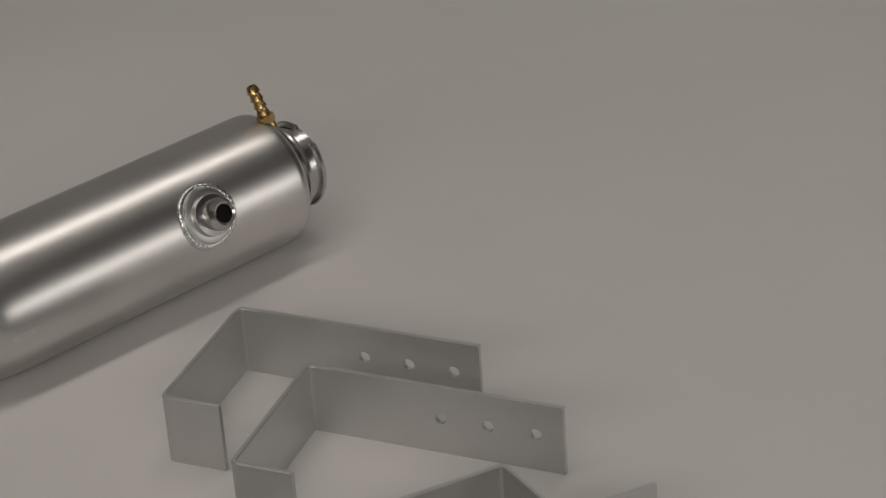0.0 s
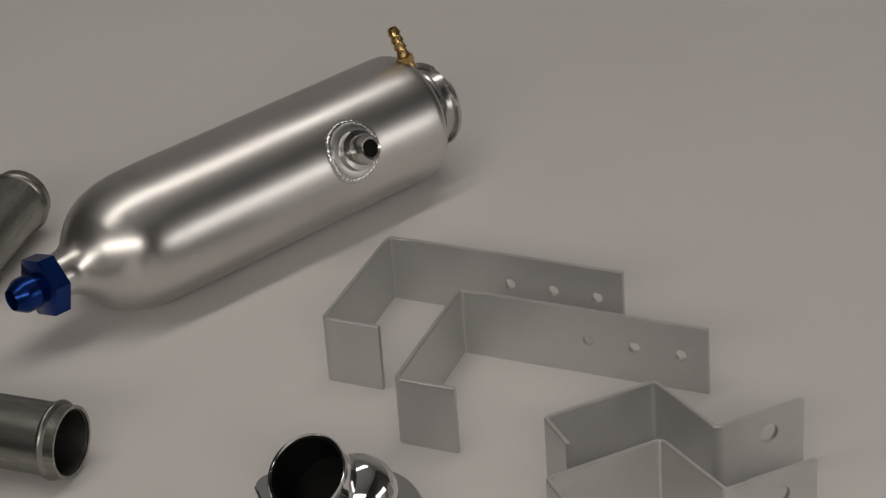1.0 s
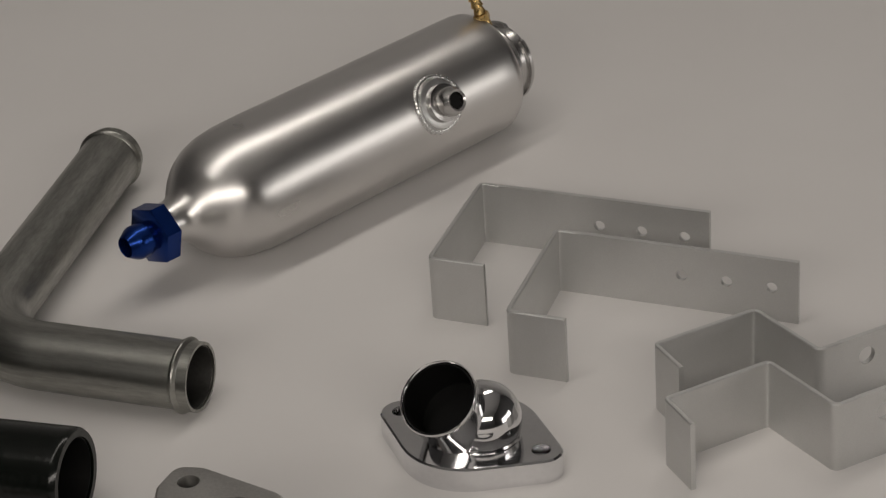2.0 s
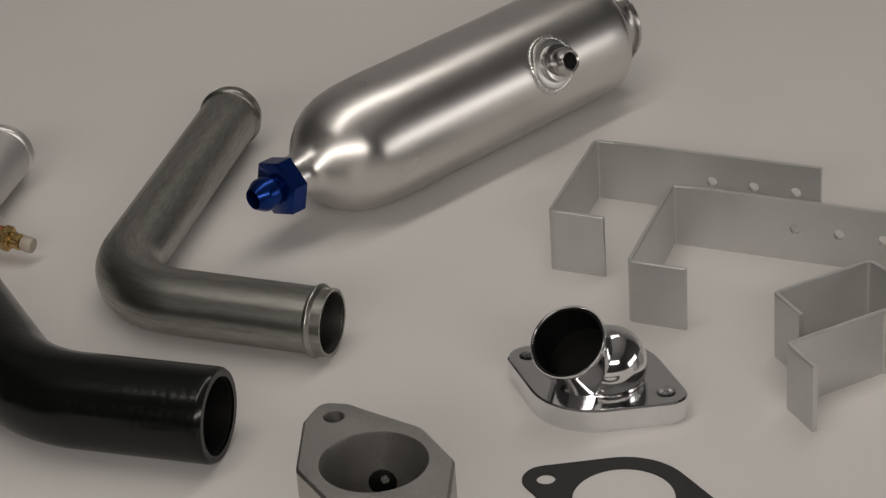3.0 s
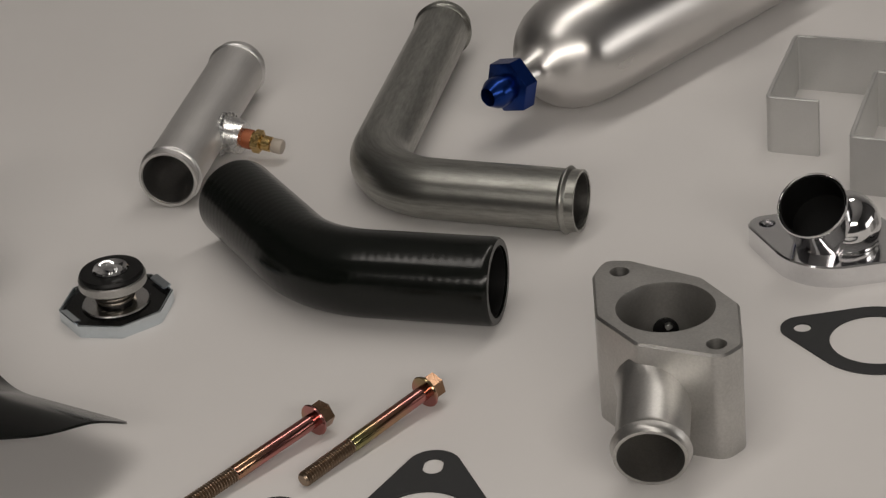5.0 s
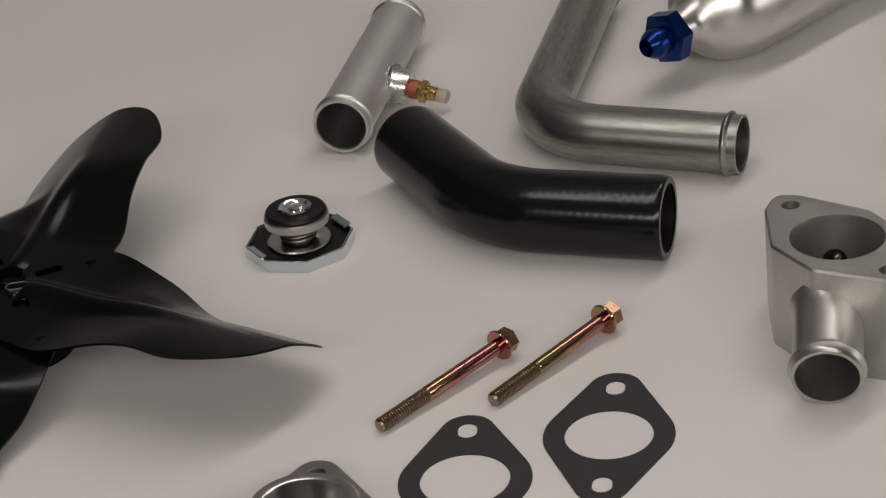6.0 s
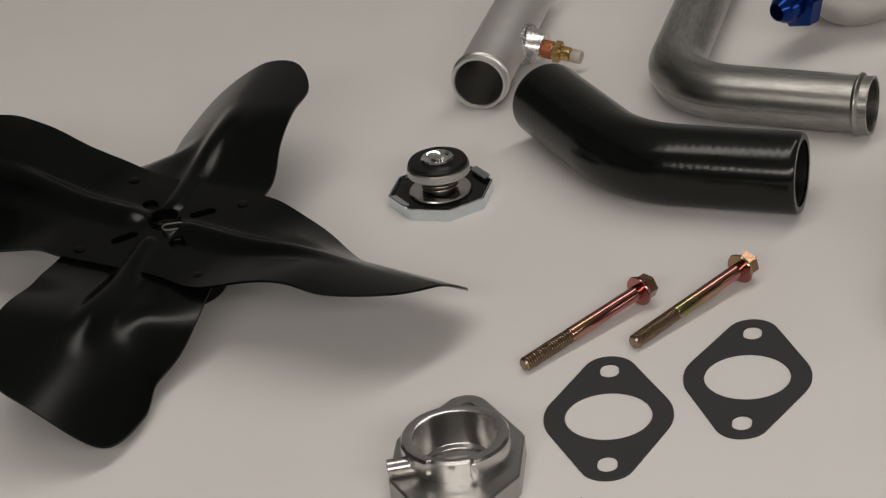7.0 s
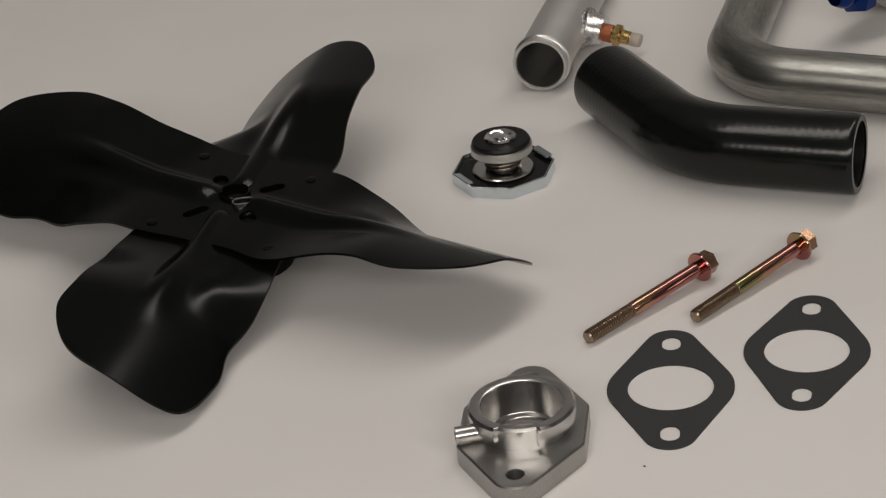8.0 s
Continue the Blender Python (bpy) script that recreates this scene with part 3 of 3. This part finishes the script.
def build_housing():
    o = Vector((0.110, 0.9725, 0))
    ob = thing("thermostat_housing", Matrix.Translation(o), "machined aluminium thermostat housing block with side spout", "housing")
    outline = [(0.0745, 1.0105), (0.0815, 1.0270), (0.0955, 1.0245), (0.1315, 1.0005), (0.1475, 0.971), (0.1450, 0.930), (0.134, 0.9195), (0.0925, 0.938), (0.0740, 0.968)]
    outline = [(x - o.x, y - o.y) for x, y in outline]
    bolts = [(0.089 - o.x, 1.0125 - o.y), (0.132 - o.x, 0.9325 - o.y)]
    top = 0.061
    drills = [circle(0.0253, 56), *(circle(0.0050, 24, *p) for p in bolts)]
    part("body", plate(rounded(outline, 0.0095, 8), drills, 0.0, top, 0.0013), CAST, ob, smooth=35)
    part("bore_floor", plate(circle(0.0262, 40), [circle(0.014, 32, 0.0, -0.002)], 0.012, 0.020), CAST, ob)
    n = Vector((-0.13, -0.97, -0.20)).normalized()
    root = Vector((0.1010 - o.x, 0.9400 - o.y, 0.0310)) + n * -0.006
    path = refine([root, root + n * 0.053], 0.0012)
    part("spout", sweep(path, lambda d, t: 0.0186 + 0.0026 * math.exp(-(d / 0.0065) ** 2) + 0.0019 * math.exp(-((d - t + 0.0060) / 0.0017) ** 2), lambda d, t: 0.0168, 48), CAST, ob, "beaded hose spout")
    port = Vector((0.0010, 0.0248, 0.033))
    m = aim(port * 1.0, Vector((0, 0, 0.033)))
    # the port's depth is only a black face painted as shade
    part("port", lathe([(0.0068, -0.003), (0.0068, 0.0010), (0.0062, 0.0012), (0.0, 0.0012)], 28, m=m), BLACK, ob, "threaded port inside the bore, closed by a black face for shade")
    part("port_lug", block((0.0036, 0.0034, 0.0030), m @ Matrix.Translation((0.0015, 0.0030, 0.0022)) @ Matrix.Rotation(0.5, 4, "Z")), CUT, ob, "small bright lug in the port")
    return ob


def two_bolt(spacing, body, ends):
    return hull([(0, 0, body), (spacing / 2, 0, ends), (-spacing / 2, 0, ends)])


NECK_AXIS = Vector((-0.32, -0.53, 0.785)).normalized()


def build_outlet():
    o, turn = Vector((0.2158, 1.1205, 0)), radians(-31.3)
    ob = thing("water_outlet", Matrix.Translation(o) @ Matrix.Rotation(turn, 4, "Z"), "chromed angled water outlet neck on a two-bolt flange", "water neck")
    s = 0.0825
    part("flange", plate(two_bolt(s, 0.0366, 0.0110), [circle(0.018, 40), circle(0.0046, 24, s / 2, 0), circle(0.0046, 24, -s / 2, 0)], 0.0, 0.0130, 0.0009), CHROME, ob)
    back = Matrix.Rotation(-turn, 3, "Z")
    mid, end = back @ Vector((0.0068, -0.0045, 0.0222)), back @ Vector((-0.0145, -0.0195, 0.0450))
    d = back @ NECK_AXIS
    bulb = [(0.0206, -0.0096), (0.0186, -0.0090)] + [(0.0199 * math.cos(radians(a)), 0.0199 * math.sin(radians(a))) for a in range(-24, 91, 3)]
    bm = lathe(bulb, 120, m=Matrix.Translation(mid))
    inside = []
    for f in bm.faces:
        q = f.calc_center_median() - end
        if (q - d * q.dot(d)).length < 0.0189:
            inside.append(f)
    bmesh.ops.delete(bm, geom=inside, context="FACES")
    part("elbow", bm, CHROME, ob, "rounded chromed elbow")
    path = refine([end - d * 0.036, end], 0.001)
    part("neck", sweep(path, lambda d, t: 0.0196 + 0.0008 * math.exp(-((t - d - 0.0014) / 0.0013) ** 2), lambda d, t: 0.0186 + 0.0011 * math.exp(-((t - d) / 0.0007) ** 2), 56), CHROME, ob)
    # closed black cup: the shade down the neck is put into its colour
    part("bore", lathe([(0.0, -0.026), (0.0187, -0.026), (0.0187, -0.0012), (0.0182, -0.0012), (0.0180, -0.0255), (0.0, -0.0255)], 48, m=aim(end, end + d)), BLACK, ob, "inside of the neck, painted black for its shade")
    return ob


def build_gasket_wide():
    ob = part("gasket", plate(two_bolt(0.0835, 0.0350, 0.0120), [circle(0.0253, 56), circle(0.0048, 24, 0.0418, 0), circle(0.0048, 24, -0.0418, 0)], 0.0, 0.0012, 0.0002), GASKET)
    ob.matrix_world = Matrix.Translation((0.2255, 1.024, 0)) @ Matrix.Rotation(radians(-25.6), 4, "Z")
    return tagged(ob, "dark grey paper gasket with wide round opening", "gasket")


def build_gaskets():
    s = 0.091
    ob = part("gasket", plate(two_bolt(s, 0.0345, 0.0145), [circle(0.0233, 56), stadium(0.0020, 0.0052, s / 2, 0), stadium(0.0020, 0.0052, -s / 2, 0)], 0.0, 0.0012, 0.0002), GASKET)
    ob.matrix_world = Matrix.Translation((-0.0935, 0.8545, 0)) @ Matrix.Rotation(radians(89.5), 4, "Z")
    tagged(ob, "dark grey paper thermostat gasket lying flat on the sheet", "gasket", "pair of gaskets")
    copy_thing(ob, Matrix.Translation((-0.019, 0.887, 0)) @ Matrix.Rotation(radians(83.7), 4, "Z"))


def build_filler():
    o = Vector((-0.170, 0.806, 0))
    ob = thing("filler_neck", Matrix.Translation(o) @ Matrix.Rotation(radians(88), 4, "Z"), "bright machined aluminium filler neck base with two bolt holes", "filler neck")
    s = 0.093
    outline = [(x, max(-0.0335, min(0.0335, y))) for x, y in two_bolt(s, 0.0385, 0.0125)]
    clean = []
    for p in outline:
        if not clean or math.dist(p, clean[-1]) > 2e-4:
            clean.append(p)
    part("base", plate(clean, [circle(0.0222, 48), circle(0.0047, 24, s / 2, 0), circle(0.0047, 24, -s / 2, 0)], 0.0, 0.0120, 0.0009), BASE, ob, "satin grey two-bolt base")
    bm = bmesh.new()
    n = 96
    rows = []
    for i in range(n):
        a = 2 * math.pi * i / n
        deg = (math.degrees(a) + 180) % 360 - 180        # 180 is the side of the camera
        gap = abs(abs(deg) - 180) < 24
        lip = 0.0266 if gap else 0.0283
        prof = [(0.0258, 0.0118), (0.0258, 0.0170), (lip, 0.0176), (lip, 0.0240), (lip - 0.0012, 0.0255), (0.0229, 0.0257), (0.0219, 0.0252)]
        rows.append([bm.verts.new((r * math.cos(a), r * math.sin(a), z)) for r, z in prof])
    for i in range(n):
        a, b = rows[i], rows[(i + 1) % n]
        for k in range(len(a) - 1):
            bm.faces.new((a[k], b[k], b[k + 1], a[k + 1]))
    part("collar", bm, BRIGHT, ob, "turned collar with a cut-away lip", 30)
    # throat split from the collar to carry its shade as a darker colour
    part("throat", lathe([(0.0219, 0.0252), (0.0215, 0.0244), (0.0211, 0.0065), (0.0204, 0.0056), (0.0190, 0.0050), (0.0184, 0.0042), (0.0182, 0.0004)], 72), BORE, ob, "turned wall inside the collar, darkened in colour for shade")
    a = radians(205)
    part("stop_tab", block((0.0032, 0.0030, 0.0105), Matrix.Translation((0.0275 * math.cos(a), 0.0275 * math.sin(a), 0.0192)) @ Matrix.Rotation(a, 4, "Z")), BRIGHT, ob, "small squared stop at the end of the lip")
    path = refine([Vector((-0.013, 0.018, 0.0165)), Vector((-0.0175, 0.0335, 0.0165))], 0.002)
    part("overflow_nipple", sweep(path, lambda d, t: 0.0050, lambda d, t: 0.0030, 24), BRIGHT, ob, "short overflow nipple")
    return ob


# ---------------------------------------------------------------- radiator cap


def build_cap():
    o = Vector((-0.2000, 1.1190, 0))
    ob = thing("radiator_cap", Matrix.Translation(o) @ Matrix.Rotation(radians(12), 4, "Z"), "upturned octagonal radiator cap with spring and rubber seal", "radiator cap")
    r = 0.0335
    octo = rounded(circle(r, 8), 0.002, 3)
    inner = rounded(circle(r - 0.0014, 8), 0.002, 3)
    part("skirt", plate(octo, [inner], 0.0, 0.0078, 0.0004), ZINC, ob, "zinc plated octagonal skirt")
    part("shell", plate(rounded(circle(r - 0.0016, 8), 0.002, 3), [], 0.0008, 0.0056, 0.0003), PLATE_BLACK, ob, "black lacquered inner shell")
    for a in (22.5, 202.5):
        m = Matrix.Rotation(radians(a), 4, "Z") @ Matrix.Translation((r * 0.885, 0, 0.0081)) @ Matrix.Rotation(radians(-12), 4, "Y")
        part("tab", block((0.0052, 0.0180, 0.0012), m), ZINC, ob, "folded locking tab")
    part("cup", lathe([(0.0, 0.0056), (0.0192, 0.0056), (0.0200, 0.0066), (0.0192, 0.0073), (0.0, 0.0073)], 48), BRIGHT, ob, "bright pressed disc")
    coil = []
    for i in range(4 * 24 + 1):
        a = 2 * math.pi * i / 24
        coil.append((0.0108 * math.cos(a), 0.0108 * math.sin(a), 0.0084 + 0.0100 * i / 96))
    part("spring", sweep(coil, lambda d, t: 0.0011, lambda d, t: 0.0002, 10), SPRING, ob, "coiled steel spring")
    part("spindle", lathe([(0.0090, 0.0073), (0.0090, 0.0210)], 24), DARK, ob)
    drop = Matrix.Translation((0, 0, -0.0026))
    part("seal_plate", lathe([(0.0, 0.0208), (0.0186, 0.0208), (0.0198, 0.0218), (0.0198, 0.0262), (0.0191, 0.0270), (0.0, 0.0270)], 56, m=drop), CAST, ob, "grey metal seal plate")
    part("seal", lathe([(0.0090, 0.0270), (0.0186, 0.0270), (0.0189, 0.0284), (0.0180, 0.0300), (0.0110, 0.0303), (0.0090, 0.0298)], 56, m=drop), SEAL, ob, "black rubber sealing ring")
    part("valve", lathe([(0.0102, 0.0298), (0.0105, 0.0312), (0.0097, 0.0322), (0.0082, 0.0316), (0.0068, 0.0304), (0.0046, 0.0304), (0.0040, 0.0318), (0.0026, 0.0324), (0.0, 0.0325)], 40, m=drop), CHROME, ob, "chromed vacuum valve")
    return ob


# ---------------------------------------------------------------- bolts


def build_bolts():
    length, r = 0.0915, 0.0042
    ob = thing("flange_bolt", Matrix(), "yellow zinc flange bolt with part-threaded shank lying on the sheet", "bolt", "pair of bolts")
    prof = [(0.0, 0.0), (r - 0.0011, 0.0), (r - 0.0002, 0.0011)]
    z = 0.0014
    while z < 0.034:
        prof += [(r - 0.0014, z), (r, z + 0.0007), (r, z + 0.0010)]
        z += 0.0017
    part("thread", lathe(prof + [(r - 0.0006, 0.0360)], 28), THREAD, ob, "dull rolled thread")
    part("shank", lathe([(r - 0.0007, 0.0350), (r, 0.0360), (r, length)], 28), CHROMATE, ob)
    part("flange", lathe([(r - 0.0005, length - 0.0006), (0.0086, length - 0.0004), (0.0090, length + 0.0004), (0.0087, length + 0.0013), (0.0072, length + 0.0024), (0.0, length + 0.0022)], 36), CHROMATE, ob)
    part("head", hexagon(0.0072, length + 0.0012, length + 0.0098, chamfer=0.0013), OLIVE, ob)
    m1 = aim((-0.1400, 0.9040, 0.0045), (-0.0730, 0.9730, 0.0102))
    m2 = aim((-0.0800, 0.9220, 0.0045), (-0.0140, 0.9940, 0.0102))
    ob.matrix_world = m1
    copy_thing(ob, m2 @ Matrix.Rotation(radians(20), 4, "Z"))


# ---------------------------------------------------------------- fan
# plan of one blade: (out from the hub, across), high side and low side, from the hub to the middle of the tip
BLADE_HIGH = [(0.0, 0.0499), (0.03, 0.0472), (0.06, 0.0501), (0.09, 0.0457), (0.12, 0.0453), (0.15, 0.0453), (0.1836, 0.0249), (0.1941, -0.0065)]
BLADE_LOW = [(0.0, -0.0499), (0.03, -0.0526), (0.06, -0.0511), (0.09, -0.0485), (0.12, -0.0415), (0.15, -0.0444), (0.1877, -0.0364), (0.1941, -0.0065)]
PITCH_HIGH, PITCH_LOW = math.tan(radians(18.5)), math.tan(radians(31.9))


def spline(points, ahead, t):
    """A smooth curve through points; t runs over their count; ahead is the point past the last."""
    pts = [(-0.03, points[0][1]), *points, ahead]
    i = min(int(t), len(points) - 2)
    f = t - i
    a, b, c, d = (Vector(p) for p in pts[i:i + 4])
    return 0.5 * (2 * b + (c - a) * f + (2 * a - 5 * b + 4 * c - d) * f * f + (3 * b - a - 3 * c + d) * f ** 3)


def blade_height(u, w):
    """Twist, camber, pressed rib and shoulder of a blade; w is positive towards its high edge."""
    soft = 0.5 * (w + math.sqrt(w * w + 0.006 ** 2)), 0.5 * (w - math.sqrt(w * w + 0.006 ** 2))
    z = smoothstep(0.045, 0.125, u) * (soft[0] * PITCH_HIGH + soft[1] * PITCH_LOW)
    z += 0.0098 * smoothstep(0.05, 0.13, u) * (1 - (w / 0.055) ** 2)
    z += 0.0058 * math.exp(-(w / 0.0085) ** 2 - (w / 0.0105) ** 4) * (1 - smoothstep(0.080, 0.146, u)) * smoothstep(0.008, 0.020, u)
    if w < 0:
        z += 0.0030 * math.exp(-((u - 0.088) / 0.016) ** 2) * smoothstep(0.006, 0.024, -w)
    return z


def fan_strip(axis_angle, lift):
    """One pressed steel strip with a pitched blade at each end."""
    bm = bmesh.new()
    nu, nv, t = 63, 36, 0.0016
    half = []
    for i in range(nu + 1):
        k = (len(BLADE_HIGH) - 1) * (1 - (1 - i / nu) ** 1.35)
        hi, lo = spline(BLADE_HIGH, BLADE_LOW[-2], k), spline(BLADE_LOW, BLADE_HIGH[-2], k)
        row = []
        for j in range(nv + 1):
            u, w = hi.lerp(lo, j / nv)
            row.append(Vector((u, -w, lift + blade_height(u, w))))
        half.append(row)
    other = [[Vector((-p.x, -p.y, p.z)) for p in reversed(row)] for row in half[:0:-1]]
    grid = other + half
    rot = Matrix.Rotation(axis_angle, 3, "Z")
    top = [[bm.verts.new(rot @ p) for p in row] for row in grid]
    low = [[bm.verts.new(rot @ (p - Vector((0, 0, t)))) for p in row] for row in grid]
    for i in range(len(grid) - 1):
        for j in range(nv):
            bm.faces.new((top[i][j], top[i + 1][j], top[i + 1][j + 1], top[i][j + 1]))
            bm.faces.new((low[i][j + 1], low[i + 1][j + 1], low[i + 1][j], low[i][j]))
        bm.faces.new((top[i][0], low[i][0], low[i + 1][0], top[i + 1][0]))
        bm.faces.new((top[i][nv], top[i + 1][nv], low[i + 1][nv], low[i][nv]))
    for i in (0, len(grid) - 1):
        for j in range(nv):
            bm.faces.new((top[i][j], top[i][j + 1], low[i][j + 1], low[i][j]))
    bmesh.ops.remove_doubles(bm, verts=bm.verts, dist=1e-6)
    return bm


def pierce(ob, loops):
    """Cuts upright holes with the given outlines through a part."""
    bm = bmesh.new()
    for loop in loops:
        a = [bm.verts.new((x, y, -0.03)) for x, y in loop]
        c = [bm.verts.new((x, y, 0.03)) for x, y in loop]
        bm.faces.new(a[::-1])
        bm.faces.new(c)
        for i in range(len(a)):
            bm.faces.new((a[i], a[(i + 1) % len(a)], c[(i + 1) % len(a)], c[i]))
    mesh = bpy.data.meshes.new("punch")
    bm.to_mesh(mesh)
    bm.free()
    punch = new("punch", mesh)
    punch.matrix_world = ob.matrix_world
    cutter = ob.modifiers.new("holes", "BOOLEAN")
    cutter.object, cutter.operation, cutter.solver = punch, "DIFFERENCE", "EXACT"
    graph = bpy.context.evaluated_depsgraph_get()
    done = bpy.data.meshes.new_from_object(ob.evaluated_get(graph))
    ob.modifiers.clear()
    ob.data = done
    bpy.data.objects.remove(punch)


def turned_oval(half, r, dist, angle, lean=0.0):
    m = Matrix.Rotation(radians(angle), 2)
    return [tuple(m @ Vector((dist, 0)) + Matrix.Rotation(radians(angle + lean), 2) @ Vector(p)) for p in stadium(half, r, 0, 0)]


def build_fan():
    o = Vector((-0.3565, 1.0185, 0.0425))
    ob = thing("cooling_fan", Matrix.Translation(o) @ Matrix.Rotation(radians(3.6), 4, "X") @ Matrix.Rotation(radians(1.66), 4, "Y"), "gloss black four-blade steel radiator fan lying on its blades", "fan")
    key = [tuple(Vector((0.0090, -0.0080)) + Matrix.Rotation(radians(12), 2) @ Vector(p)) for p in stadium(0.0030, 0.0030, 0, 0)]
    punched = [circle(0.0080, 32, 0.0015, 0.0055), key, turned_oval(0.0048, 0.0034, 0.0262, 25), turned_oval(0.0052, 0.0034, 0.0240, 216),
               turned_oval(0.0016, 0.0046, 0.0242, 114), turned_oval(0.0016, 0.0046, 0.0262, -59)]
    for name, angle, lift in (("upper_blade_strip", -27.1, 0.0026), ("lower_blade_strip", 78.1, 0.0)):
        strip = part(name, fan_strip(radians(angle), lift), FAN, ob, smooth=30)
        bpy.context.view_layer.update()
        pierce(strip, punched)
        strip.data.name = name
    part("hub_lip", lathe([(0.0078, -0.004), (0.0080, 0.0046), (0.0086, 0.0052), (0.0094, 0.0046), (0.0099, 0.0022)], 40, m=Matrix.Translation((0.0015, 0.0055, 0))), FAN, ob, "raised lip round the shaft hole")
    # highlight on the slot's black edge, put in as a bright metal rim
    rim = [tuple(Vector((0.0090, -0.0080)) + Matrix.Rotation(radians(12), 2) @ Vector(p)) for p in stadium(0.0030, 0.0039, 0, 0)]
    part("key_slot_lip", plate(rim, [key], 0.0020, 0.0060, 0.0003), BRIGHT, ob, "bright metal lip put in for the highlight round the key slot")
    # added unseen support; its width keeps lit paper out of the hub slots
    part("added_hub_support", lathe([(0.0092, -0.0020), (0.0092, -0.0418), (0.0310, -0.0418), (0.0316, -0.0408), (0.0316, -0.0020)], 40, m=Matrix.Translation((0.003, 0.001, 0)), closed=True), BLACK, ob, "added unseen black support under the hub that darkens the slots")
    for x, y in ((0.0465, 0.0200), (0.0310, -0.0575), (-0.0440, -0.0255), (-0.0250, 0.0520)):
        part("rivet", lathe([(0.0034, 0.0022), (0.0032, 0.0034), (0.0024, 0.0037), (0.0, 0.0037)], 20, m=Matrix.Translation((x, y, 0))), FAN, ob)
    return ob


build_fan()
build_tank()


def build_straps():
    long_holes = [(0.0616, 0.0205), (0.0872, 0.0205), (0.1128, 0.0205)]
    bent = [(0.2255, 1.2495), (0.1955, 1.2615), (0.2245, 1.3510)]
    ob = build_strap("strap_bracket", (0.2245, 1.351), bent, (0.3540, 1.2985), long_holes, 0.0032,
                     "long satin aluminium mounting strap with three holes standing on edge", "three-hole straps")
    copy_thing(ob, Matrix.Translation((0.2665, 1.2865, 0)))
    bent = [(0.3235, 1.1300), (0.3125, 1.1550), (0.3665, 1.1855), (0.3940, 1.1410)]
    ob = build_strap("offset_bracket", (0.3665, 1.1855), bent, (0.4370, 1.1640), [(0.017, 0.0255)], 0.0050,
                     "zigzag satin aluminium offset bracket with one hole standing on edge", "offset brackets")
    copy_thing(ob, Matrix.Translation((0.3675, 1.1320, 0)))


build_straps()
build_steel_tube()
build_aluminium_tube()
build_hose()
build_housing()
build_outlet()
build_gasket_wide()
build_gaskets()
build_filler()
build_cap()
build_bolts()


def build_grit():
    """A crumb of grit on the paper."""
    bm = bmesh.new()
    bmesh.ops.create_icosphere(bm, subdivisions=2, radius=0.0006)
    for v in bm.verts:
        v.co *= 1 + 0.35 * noise.noise(v.co * 1900)
        v.co.z = v.co.z * 0.6 + 0.0004
    ob = part("grit_crumb", bm, DARK)
    ob.matrix_world = Matrix.Translation((-0.107, 0.780, 0.0))
    return tagged(ob, "tiny dark crumb of grit on the paper", "debris")


build_grit()
